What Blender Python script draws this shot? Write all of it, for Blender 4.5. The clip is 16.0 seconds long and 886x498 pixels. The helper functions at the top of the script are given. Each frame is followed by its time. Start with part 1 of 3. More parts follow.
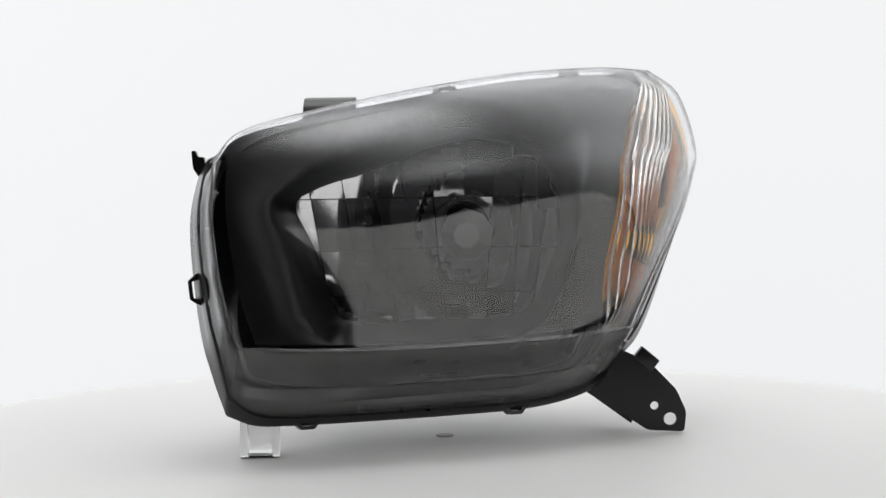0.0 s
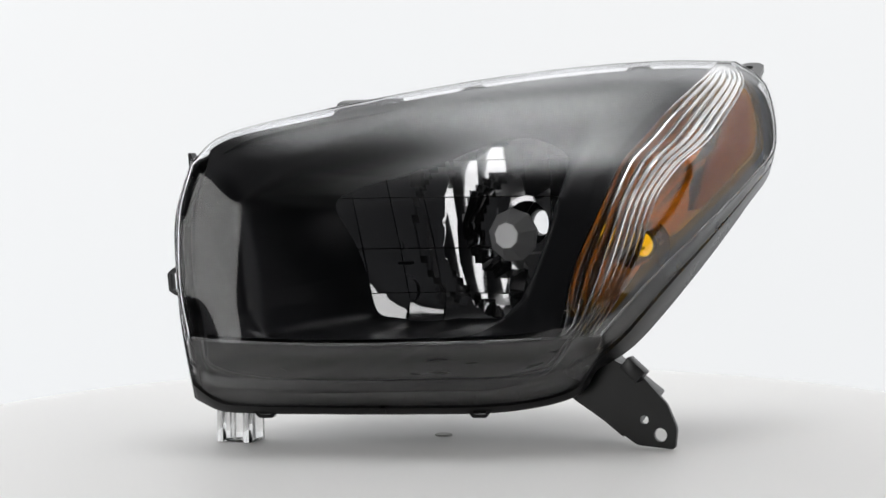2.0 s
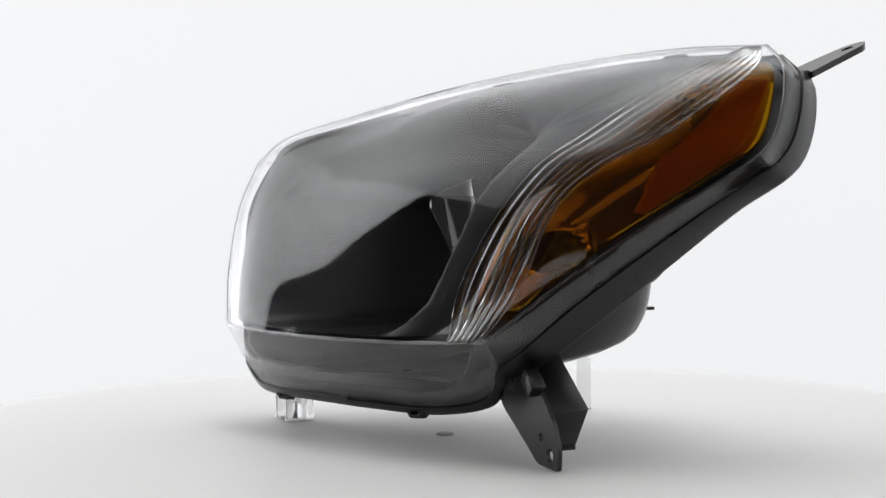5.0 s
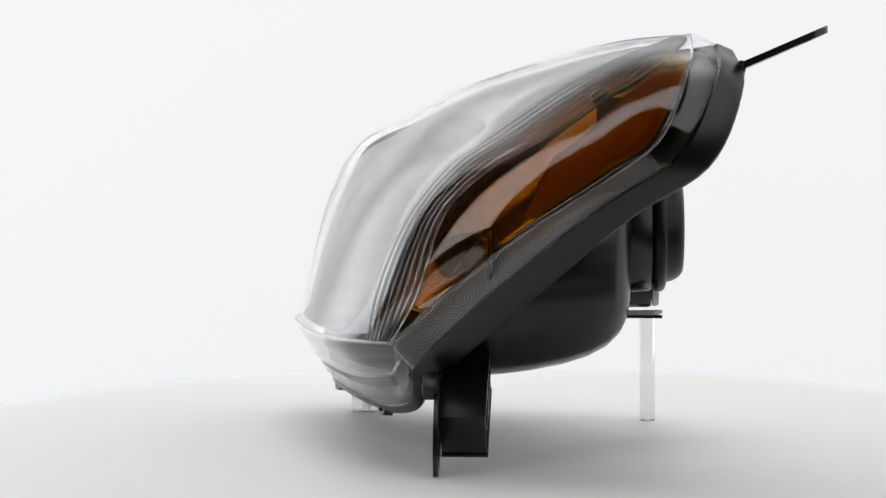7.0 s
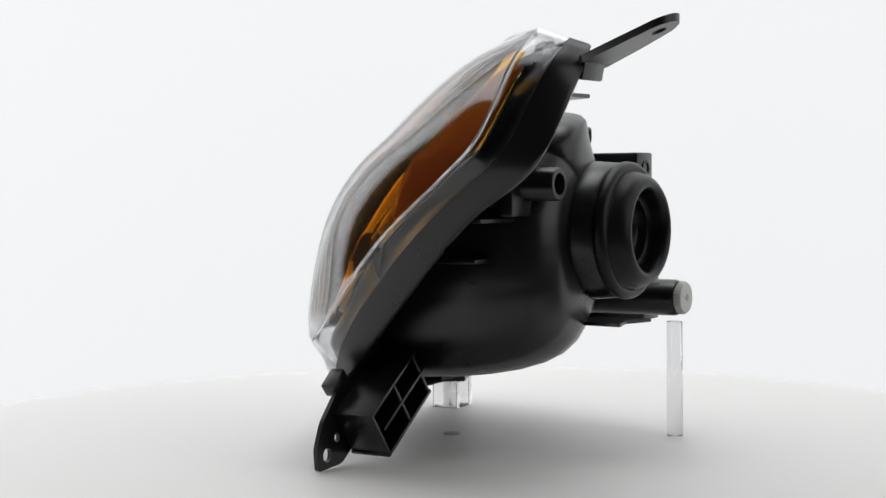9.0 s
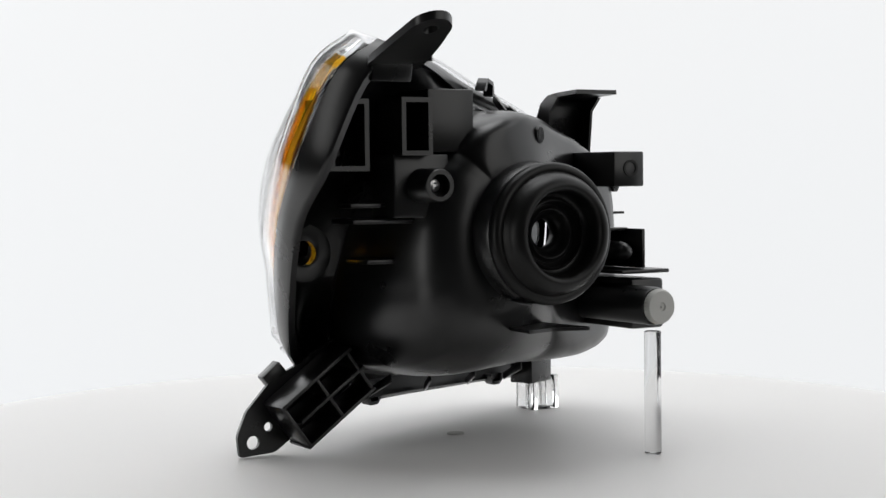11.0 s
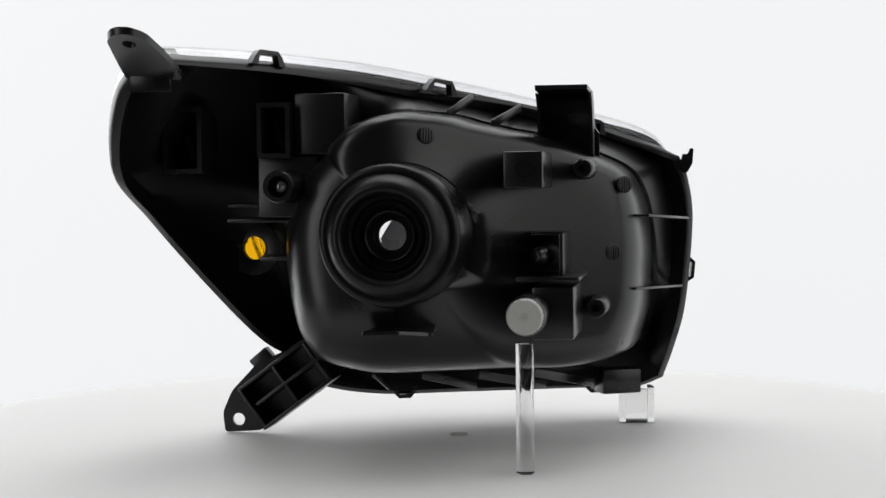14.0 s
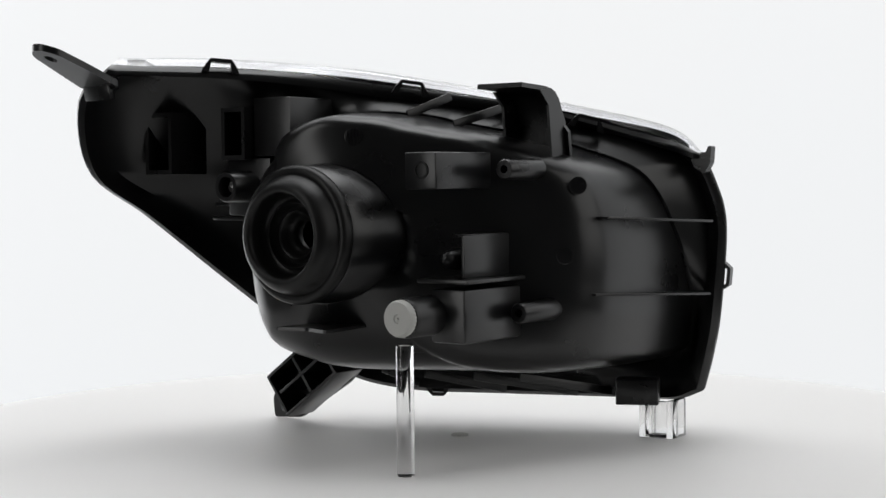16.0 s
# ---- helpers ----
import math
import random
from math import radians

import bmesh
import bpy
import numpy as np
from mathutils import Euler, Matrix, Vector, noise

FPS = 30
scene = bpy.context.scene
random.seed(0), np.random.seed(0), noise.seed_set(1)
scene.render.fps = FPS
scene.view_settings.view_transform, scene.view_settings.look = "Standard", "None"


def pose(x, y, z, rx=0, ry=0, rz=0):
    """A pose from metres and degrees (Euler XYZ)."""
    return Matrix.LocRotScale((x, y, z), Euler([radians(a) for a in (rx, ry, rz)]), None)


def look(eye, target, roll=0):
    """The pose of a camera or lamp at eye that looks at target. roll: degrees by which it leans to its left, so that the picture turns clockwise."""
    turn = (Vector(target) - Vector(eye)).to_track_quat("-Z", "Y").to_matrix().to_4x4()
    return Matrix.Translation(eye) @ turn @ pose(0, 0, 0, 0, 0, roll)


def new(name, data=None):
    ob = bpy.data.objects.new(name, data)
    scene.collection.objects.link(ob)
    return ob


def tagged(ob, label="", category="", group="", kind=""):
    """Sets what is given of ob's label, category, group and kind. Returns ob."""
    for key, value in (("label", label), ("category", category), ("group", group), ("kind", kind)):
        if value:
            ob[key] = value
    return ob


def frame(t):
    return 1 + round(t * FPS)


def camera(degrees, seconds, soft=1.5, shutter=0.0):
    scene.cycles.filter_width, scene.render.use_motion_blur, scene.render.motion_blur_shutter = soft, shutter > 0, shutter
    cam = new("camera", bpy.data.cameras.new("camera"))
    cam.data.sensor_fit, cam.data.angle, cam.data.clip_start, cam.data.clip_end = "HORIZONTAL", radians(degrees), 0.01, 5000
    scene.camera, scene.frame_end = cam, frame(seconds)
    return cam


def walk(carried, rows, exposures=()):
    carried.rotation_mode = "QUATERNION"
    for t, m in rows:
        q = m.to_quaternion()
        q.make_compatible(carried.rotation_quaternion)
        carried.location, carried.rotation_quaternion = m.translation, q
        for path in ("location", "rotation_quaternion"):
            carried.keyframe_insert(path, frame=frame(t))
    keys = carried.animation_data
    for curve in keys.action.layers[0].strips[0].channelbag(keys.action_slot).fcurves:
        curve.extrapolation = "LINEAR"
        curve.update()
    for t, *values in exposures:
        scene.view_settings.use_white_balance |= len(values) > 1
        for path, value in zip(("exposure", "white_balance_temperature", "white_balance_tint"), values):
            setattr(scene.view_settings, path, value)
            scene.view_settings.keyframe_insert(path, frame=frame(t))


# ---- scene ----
TURN = -13.5438            # degrees a second, clockwise from above
cam = camera(30.788, 16.0, soft=1.5)
EYE = Vector((0.0, -1.15, 0.1856))
CAM = look(EYE, EYE + Vector((-0.00417, 0.99899, -0.04481)), roll=-0.637)
walk(cam, [(0, CAM), (16, CAM)])

# ---- world and light ----
world = bpy.data.worlds.new("studio_world")
scene.world = world
world.use_nodes = True
world.node_tree.nodes["Background"].inputs[0].default_value = (0.02, 0.02, 0.022, 1)
world.node_tree.nodes["Background"].inputs[1].default_value = 1.0


def area_lamp(name, m, sx, sy, watts, color):
    data = bpy.data.lights.new(name, "AREA")
    data.shape, data.size, data.size_y, data.energy, data.color = "RECTANGLE", sx, sy, watts, color
    ob = new(name, data)
    ob.matrix_world = m
    return ob


area_lamp("softbox_right", look((1.46, -1.02, 0.95), (0, -0.05, 0.2)), 1.5, 1.9, 10.5, (1.0, 0.99, 0.97))
area_lamp("softbox_left", look((-1.42, -1.10, 0.70), (0, -0.05, 0.2)), 0.66, 2.4, 9.4, (1.0, 0.995, 0.98))


# ---- materials ----
def nodes_of(name):
    mat = bpy.data.materials.new(name)
    mat.use_nodes = True
    nt = mat.node_tree
    return mat, nt, nt.nodes["Principled BSDF"], nt.nodes["Material Output"]


def plastic(name, base, rough, spread=0.12, grain=900.0, bump=0.06, coat=0.0, metal=0.0, stain=25.0, spec=0.5):
    """Moulded surface: colour and gloss vary at two scales, with a fine grain."""
    mat, nt, bsdf, out = nodes_of(name)
    tex = nt.nodes.new("ShaderNodeTexCoord")
    big = nt.nodes.new("ShaderNodeTexNoise")
    big.inputs["Scale"].default_value, big.inputs["Detail"].default_value = stain, 5
    fine = nt.nodes.new("ShaderNodeTexNoise")
    fine.inputs["Scale"].default_value, fine.inputs["Detail"].default_value = grain, 3
    for n in (big, fine):
        nt.links.new(tex.outputs["Object"], n.inputs["Vector"])
    ramp = nt.nodes.new("ShaderNodeMix")
    ramp.data_type = "RGBA"
    ramp.inputs["A"].default_value = (*[c * (1 - spread) for c in base], 1)
    ramp.inputs["B"].default_value = (*[c * (1 + spread) for c in base], 1)
    nt.links.new(big.outputs["Fac"], ramp.inputs["Factor"])
    nt.links.new(ramp.outputs["Result"], bsdf.inputs["Base Color"])
    rr = nt.nodes.new("ShaderNodeMapRange")
    rr.inputs["To Min"].default_value, rr.inputs["To Max"].default_value = rough * 0.8, rough * 1.2
    nt.links.new(big.outputs["Fac"], rr.inputs["Value"])
    nt.links.new(rr.outputs["Result"], bsdf.inputs["Roughness"])
    b = nt.nodes.new("ShaderNodeBump")
    b.inputs["Strength"].default_value, b.inputs["Distance"].default_value = bump, 0.0004
    nt.links.new(fine.outputs["Fac"], b.inputs["Height"])
    nt.links.new(b.outputs["Normal"], bsdf.inputs["Normal"])
    bsdf.inputs["Metallic"].default_value = metal
    bsdf.inputs["Specular IOR Level"].default_value = spec
    bsdf.inputs["Coat Weight"].default_value = coat
    bsdf.inputs["Coat Roughness"].default_value = 0.05
    return mat


def clear_sheet(name, tint, low, high, rough, scatter=0.0, body=(1, 1, 1), lines=0.0):
    """Clear moulded sheet: light goes straight through, gloss rises towards grazing."""
    mat, nt, bsdf, out = nodes_of(name)
    nt.nodes.remove(bsdf)
    thru = nt.nodes.new("ShaderNodeBsdfTransparent")
    thru.inputs[0].default_value = (*tint, 1)
    gloss = nt.nodes.new("ShaderNodeBsdfGlossy")
    gloss.inputs["Roughness"].default_value = rough
    gloss.inputs["Color"].default_value = (1, 1, 1, 1)
    lw = nt.nodes.new("ShaderNodeLayerWeight")
    lw.inputs["Blend"].default_value = 0.5
    p = nt.nodes.new("ShaderNodeMath")
    p.operation = "POWER"
    p.inputs[1].default_value = 5.0
    nt.links.new(lw.outputs["Facing"], p.inputs[0])
    mr = nt.nodes.new("ShaderNodeMapRange")
    mr.inputs["To Min"].default_value, mr.inputs["To Max"].default_value = low, high
    nt.links.new(p.outputs[0], mr.inputs["Value"])
    mix = nt.nodes.new("ShaderNodeMixShader")
    nt.links.new(mr.outputs["Result"], mix.inputs[0])
    under = thru
    if scatter:
        soft, lit, both, under = (nt.nodes.new("ShaderNodeBsdf" + k) if k != "Mix" else nt.nodes.new("ShaderNodeMixShader") for k in ("Translucent", "Diffuse", "Mix", "Mix"))
        for n in (soft, lit):
            n.inputs["Color"].default_value = (*body, 1)
        both.inputs[0].default_value, under.inputs[0].default_value = 0.4, scatter
        nt.links.new(soft.outputs[0], both.inputs[1])
        nt.links.new(lit.outputs[0], both.inputs[2])
        nt.links.new(thru.outputs[0], under.inputs[1])
        nt.links.new(both.outputs[0], under.inputs[2])
    if lines:
        tc, wv, bp = nt.nodes.new("ShaderNodeTexCoord"), nt.nodes.new("ShaderNodeTexWave"), nt.nodes.new("ShaderNodeBump")
        wv.inputs["Scale"].default_value, wv.inputs["Distortion"].default_value, wv.inputs["Detail"].default_value = lines, 0.0, 0
        bp.inputs["Strength"].default_value, bp.inputs["Distance"].default_value = 0.35, 0.0006
        nt.links.new(tc.outputs["Object"], wv.inputs["Vector"])
        nt.links.new(wv.outputs["Fac"], bp.inputs["Height"])
        nt.links.new(bp.outputs["Normal"], gloss.inputs["Normal"])
    nt.links.new(under.outputs[0], mix.inputs[1])
    nt.links.new(gloss.outputs[0], mix.inputs[2])
    nt.links.new(mix.outputs[0], out.inputs["Surface"])
    return mat


BLACK = plastic("black_polypropylene", (0.0048, 0.0048, 0.0051), 0.29, spec=0.52)
RUBBER = plastic("black_rubber", (0.006, 0.006, 0.006), 0.36, bump=0.1, spec=0.25)
BEZEL = plastic("satin_black_bezel", (0.006, 0.006, 0.007), 0.34, bump=0.02, spec=0.27)
CHROME = plastic("aluminised_reflector", (0.52, 0.52, 0.525), 0.07, spread=0.04, bump=0.0, metal=1.0)
PRISM = plastic("deep_orange_prism", (0.12, 0.034, 0.006), 0.3, grain=500, bump=0.3)
SHIELD = plastic("satin_shield", (0.80, 0.80, 0.80), 0.36, spread=0.05, bump=0.02, metal=0.3)
CHAMBER = plastic("aluminised_chamber", (0.22, 0.215, 0.21), 0.13, spread=0.1, bump=0.02, metal=1.0)
GREY = plastic("grey_nylon", (0.42, 0.42, 0.40), 0.5)
STEEL = plastic("zinc_screw", (0.5, 0.5, 0.5), 0.3, metal=1.0)
TABLE = plastic("white_laminate", (0.71, 0.70, 0.69), 0.5, spread=0.02, grain=400, bump=0.02, stain=6)
CLEAR = clear_sheet("clear_polycarbonate", (0.985, 0.985, 0.99), 0.036, 0.75, 0.032)
FROST = clear_sheet("hazy_polycarbonate", (0.95, 0.95, 0.955), 0.045, 0.9, 0.08, scatter=0.014, body=(0.8, 0.8, 0.82), lines=120.0)
TOOTH = clear_sheet("cut_polycarbonate", (0.9, 0.9, 0.91), 0.12, 1.0, 0.12, scatter=0.16, body=(0.85, 0.85, 0.87))
FLUTE, _nt, _b, _o = nodes_of("fluted_polycarbonate")
_b.inputs["Transmission Weight"].default_value, _b.inputs["IOR"].default_value, _b.inputs["Roughness"].default_value = 1.0, 1.5, 0.03
AMBER = clear_sheet("amber_plastic", (1.0, 0.72, 0.10), 0.006, 0.12, 0.06, scatter=0.025, body=(0.85, 0.34, 0.03))
ACRYL, _nt, _b, _o = nodes_of("clear_acrylic")
_b.inputs["Transmission Weight"].default_value, _b.inputs["IOR"].default_value, _b.inputs["Roughness"].default_value = 1.0, 1.49, 0.01
# The backdrop's own glow stands in for the lamps that whiten it.
FABRIC, _nt, _b, _o = nodes_of("glowing_backdrop_fabric")
_b.inputs["Base Color"].default_value = (0.12, 0.12, 0.12, 1)
_b.inputs["Roughness"].default_value = 0.9
_tc = _nt.nodes.new("ShaderNodeTexCoord")
_no = _nt.nodes.new("ShaderNodeTexNoise")
_no.inputs["Scale"].default_value, _no.inputs["Detail"].default_value = 0.7, 2
_mx = _nt.nodes.new("ShaderNodeMix")
_mx.data_type = "RGBA"
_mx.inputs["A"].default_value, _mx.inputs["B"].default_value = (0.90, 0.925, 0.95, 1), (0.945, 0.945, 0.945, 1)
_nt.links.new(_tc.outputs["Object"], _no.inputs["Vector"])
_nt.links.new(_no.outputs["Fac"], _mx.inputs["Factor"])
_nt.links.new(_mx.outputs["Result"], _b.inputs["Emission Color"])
# Extra glow away from the right rear, out of view, added for lens reflections.
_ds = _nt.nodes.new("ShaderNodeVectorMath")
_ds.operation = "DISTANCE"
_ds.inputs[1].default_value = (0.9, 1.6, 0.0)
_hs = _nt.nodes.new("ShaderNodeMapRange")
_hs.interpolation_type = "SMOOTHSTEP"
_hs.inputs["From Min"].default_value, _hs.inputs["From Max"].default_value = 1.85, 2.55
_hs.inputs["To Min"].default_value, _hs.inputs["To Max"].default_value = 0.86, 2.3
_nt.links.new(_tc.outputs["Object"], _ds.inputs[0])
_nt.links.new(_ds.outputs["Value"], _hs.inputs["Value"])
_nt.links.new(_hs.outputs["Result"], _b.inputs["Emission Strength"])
# Unseen roof: its added glow, fading to the front, stands in for overhead light.
FADING, _nt, _b, _o = nodes_of("glowing_roof_fabric")
_b.inputs["Base Color"].default_value = (0.12, 0.12, 0.12, 1)
_b.inputs["Roughness"].default_value = 0.9
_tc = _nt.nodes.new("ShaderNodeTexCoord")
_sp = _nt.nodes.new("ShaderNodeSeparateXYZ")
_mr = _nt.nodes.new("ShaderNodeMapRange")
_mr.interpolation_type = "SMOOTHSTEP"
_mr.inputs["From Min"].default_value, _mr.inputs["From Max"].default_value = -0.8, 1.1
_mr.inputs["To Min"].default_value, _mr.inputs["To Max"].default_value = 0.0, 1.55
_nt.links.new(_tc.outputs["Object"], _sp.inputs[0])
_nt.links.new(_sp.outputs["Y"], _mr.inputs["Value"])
# Soft-edged hotspot put into the glow in place of a lamp above.
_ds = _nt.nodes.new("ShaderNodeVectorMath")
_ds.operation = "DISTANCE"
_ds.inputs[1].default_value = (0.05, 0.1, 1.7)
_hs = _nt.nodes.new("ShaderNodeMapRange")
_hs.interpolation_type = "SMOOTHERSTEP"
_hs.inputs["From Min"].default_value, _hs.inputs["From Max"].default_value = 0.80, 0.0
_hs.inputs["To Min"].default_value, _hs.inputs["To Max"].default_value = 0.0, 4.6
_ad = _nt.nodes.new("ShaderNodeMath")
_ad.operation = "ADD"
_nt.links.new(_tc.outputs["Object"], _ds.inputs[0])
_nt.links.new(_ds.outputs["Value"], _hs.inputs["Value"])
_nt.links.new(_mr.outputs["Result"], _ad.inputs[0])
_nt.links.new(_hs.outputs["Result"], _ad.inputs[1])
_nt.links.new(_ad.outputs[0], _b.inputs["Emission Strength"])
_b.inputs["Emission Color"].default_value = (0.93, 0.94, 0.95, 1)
ROOM = plastic("dark_studio_wall", (0.05, 0.05, 0.052), 0.8, stain=2)


# ---- mesh helpers ----
def finish(name, bm, mat, parent=None, label="", smooth=40):
    bmesh.ops.recalc_face_normals(bm, faces=bm.faces)
    me = bpy.data.meshes.new(name)
    for f in bm.faces:
        f.smooth = smooth > 0
    lim = radians(smooth)
    for e in bm.edges:
        if len(e.link_faces) == 2 and e.calc_face_angle(0) > lim:
            e.smooth = False
    bm.to_mesh(me)
    bm.free()
    me.materials.append(mat)
    ob = new(name, me)
    if parent is not None:
        ob.parent = parent
    if label:
        tagged(ob, label)
    return ob


def part(name, bm, mat, parent, label="", smooth=40):
    return finish(name, bm, mat, parent, label, smooth)


def curve_points(ctrl, n):
    """n points at even steps along a smooth curve through ctrl."""
    c = np.array(ctrl, float)
    c = np.vstack([2 * c[0] - c[1], c, 2 * c[-1] - c[-2]])
    m = len(ctrl) - 1
    out = []
    for s in np.linspace(0, m - 1e-9, 300):
        i = int(s)
        u = s - i
        p0, p1, p2, p3 = c[i:i + 4]
        out.append(0.5 * (2 * p1 + (p2 - p0) * u + (2 * p0 - 5 * p1 + 4 * p2 - p3) * u * u + (3 * p1 - p0 - 3 * p2 + p3) * u ** 3))
    out = np.array(out)
    d = np.r_[0, np.cumsum(np.sqrt(((out[1:] - out[:-1]) ** 2).sum(1)))]
    t = np.linspace(0, d[-1], n)
    return np.stack([np.interp(t, d, out[:, k]) for k in range(out.shape[1])], 1)


def grid_mesh(bm, pts):
    """Quads over an array of points [i][j]."""
    v = [[bm.verts.new(p) for p in row] for row in pts]
    for i in range(len(v) - 1):
        for j in range(len(v[0]) - 1):
            bm.faces.new((v[i][j], v[i + 1][j], v[i + 1][j + 1], v[i][j + 1]))
    return v


def rings_mesh(bm, rings, cap=False):
    """Quads between closed rings of equal count."""
    v = [[bm.verts.new(p) for p in r] for r in rings]
    n = len(v[0])
    for a, b in zip(v[:-1], v[1:]):
        for j in range(n):
            bm.faces.new((a[j], a[(j + 1) % n], b[(j + 1) % n], b[j]))
    if cap:
        bm.faces.new(v[-1])
    return v


def add_box(bm, m, sx, sy, sz, bevel=0.0):
    r = bmesh.ops.create_cube(bm, size=1.0, matrix=m @ Matrix.Diagonal((sx, sy, sz, 1)))
    if bevel:
        edges = list({e for v in r["verts"] for e in v.link_edges})
        bmesh.ops.bevel(bm, geom=edges, offset=bevel, segments=2, affect="EDGES", profile=0.5)


def add_lathe(bm, origin, axis, profile, n=48, close=False):
    """Profile of (radius, distance along axis) turned about axis through origin."""
    q = Vector(axis).normalized().to_track_quat("Z", "Y").to_matrix()
    o = Vector(origin)
    rings = [[o + q @ Vector((r * math.cos(2 * math.pi * k / n), r * math.sin(2 * math.pi * k / n), h)) for k in range(n)] for r, h in profile]
    v = rings_mesh(bm, rings)
    if close:
        bm.faces.new(v[0])
        bm.faces.new(v[-1])


def add_plate(bm, outline, holes, to3d, thick):
    """Flat plate with holes: outline and holes in 2D, to3d maps (a, b, depth)."""
    loops = [outline] + [[(cx + r * math.cos(-2 * math.pi * k / 20), cz + r * math.sin(-2 * math.pi * k / 20)) for k in range(20)] for cx, cz, r in holes]
    edges, sides = [], []
    for lp in loops:
        vs = [bm.verts.new(to3d(a, b, 0)) for a, b in lp]
        sides.append(vs)
        edges += [bm.edges.new((vs[k], vs[(k + 1) % len(vs)])) for k in range(len(vs))]
    geo = bmesh.ops.triangle_fill(bm, use_beauty=True, use_dissolve=False, edges=edges)
    faces = [g for g in geo["geom"] if isinstance(g, bmesh.types.BMFace)]
    back = {}
    for lp, vs in zip(loops, sides):
        for (a, b), v in zip(lp, vs):
            back[v] = bm.verts.new(to3d(a, b, thick))
    for f in faces:
        bm.faces.new([back[v] for v in reversed(f.verts)])
    for vs in sides:
        for k in range(len(vs)):
            a, b = vs[k], vs[(k + 1) % len(vs)]
            bm.faces.new((a, b, back[b], back[a]))


def rounded(poly, r, n=4):
    """Round the corners of a 2D outline."""
    out = []
    k = len(poly)
    for i in range(k):
        p, a, b = Vector(poly[i]), Vector(poly[i - 1]), Vector(poly[(i + 1) % k])
        da, db = (a - p), (b - p)
        l = min(r, da.length * 0.45, db.length * 0.45)
        s, e = p + da.normalized() * l, p + db.normalized() * l
        for j in range(n + 1):
            t = j / n
            out.append(tuple((1 - t) ** 2 * s + 2 * t * (1 - t) * p + t * t * e))
    return out


# ---- studio ----
def build_studio():
    bm = bmesh.new()
    prof = [(1.85, -0.25), (1.85, 0.6)]
    for k in range(9):
        a = math.pi / 2 * k / 8
        prof.append((1.35 + 0.5 * math.cos(a), 1.5 + 0.5 * math.sin(a)))
    prof += [(0.5, 2.0), (-0.5, 2.0)]
    for k in range(9):
        a = math.pi / 2 * (1 + k / 8)
        prof.append((-1.35 + 0.5 * math.cos(a), 1.5 + 0.5 * math.sin(a)))
    prof += [(-1.85, 1.1), (-1.85, 0.62)]
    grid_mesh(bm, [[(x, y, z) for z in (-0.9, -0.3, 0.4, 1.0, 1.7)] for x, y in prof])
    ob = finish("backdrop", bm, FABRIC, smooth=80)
    tagged(ob, "plain white fabric studio backdrop with glow added in place of lamps", "backdrop", kind="structure")
    bm = bmesh.new()
    grid_mesh(bm, [[(x, y, 1.7) for y in (-0.9, 0.4, 2.05)] for x in (-1.9, 0, 1.9)])
    tagged(finish("ceiling", bm, FADING), "unseen white fabric top of the light tent, with added glow", "ceiling", kind="structure")
    bm = bmesh.new()
    add_box(bm, pose(0, -0.4, -0.93), 5.0, 5.0, 0.05)
    tagged(finish("floor", bm, ROOM), "dark studio floor under the turntable", "floor", kind="structure")
    bm = bmesh.new()
    for x, y, sx, sy in ((0, -2.9, 5, 0.1), (2.5, -0.35, 0.1, 5.0), (-2.5, -0.35, 0.1, 5.0), (0, 2.2, 5, 0.1)):
        add_box(bm, pose(x, y, 0.6), sx, sy, 3.0)
    tagged(finish("wall_south", bm, ROOM), "dark grey studio walls round the light tent", "wall", kind="structure")
    bm = bmesh.new()
    add_box(bm, pose(0, -1.75, 2.1), 5.0, 2.4, 0.05)
    tagged(finish("ceiling_dark", bm, ROOM), "dark studio ceiling", "ceiling", kind="structure")


def build_turntable():
    top = new("turntable")
    tagged(top, "round white laminate turntable with a small centre cap", "turntable")
    bm = bmesh.new()
    add_lathe(bm, (0, 0, 0), (0, 0, 1), [(0.0001, 0), (0.2, 0), (0.40, 0), (0.4185, 0), (0.4205, -0.0015), (0.421, -0.004), (0.421, -0.022), (0.419, -0.024), (0.06, -0.024)], 160)
    part("disc", bm, TABLE, top)
    bm = bmesh.new()
    add_lathe(bm, (-0.005, -0.003, 0), (0, 0, 1), [(0.0065, 0.0), (0.006, 0.0011), (0.0045, 0.0014), (0.0001, 0.0012)], 28)
    part("centre_cap", bm, GREY, top, "small grey centre cap")
    bm = bmesh.new()
    add_lathe(bm, (0, 0, -0.87), (0, 0, 1), [(0.16, -0.03), (0.16, 0.0), (0.06, 0.02), (0.05, 0.846)], 40)
    part("pedestal", bm, ROOM, top, "dark pedestal")
    return top


def build_stands():
    block = new("acrylic_block")
    tagged(block, "small clear acrylic channel block propping the headlight", "stand")
    m = pose(-0.128, -0.079, 0, 0, 0, 4)
    for name, x, y, sx, sy, z0, z1 in (("side_wall", -0.0105, 0, 0.005, 0.022, 0, 0.0265), ("side_wall", 0.0105, 0, 0.005, 0.022, 0, 0.0265), ("web", 0, 0, 0.0155, 0.005, 0.0022, 0.0245), ("base", 0, 0, 0.0155, 0.022, 0, 0.002)):
        bm = bmesh.new()
        add_box(bm, m @ pose(x, y, (z0 + z1) / 2), sx, sy, z1 - z0, 0.0004)
        part(name, bm, ACRYL, block, smooth=30)
    rod = new("acrylic_rod")
    tagged(rod, "clear round acrylic rod standing under the adjuster", "stand")
    bm = bmesh.new()
    add_lathe(bm, (-0.0706, 0.1425, 0), (0, 0, 1), [(0.005, 0), (0.0056, 0.0006), (0.0056, 0.0815), (0.005, 0.082)], 32, close=True)
    part("shaft", bm, ACRYL, rod)
    return block, rod


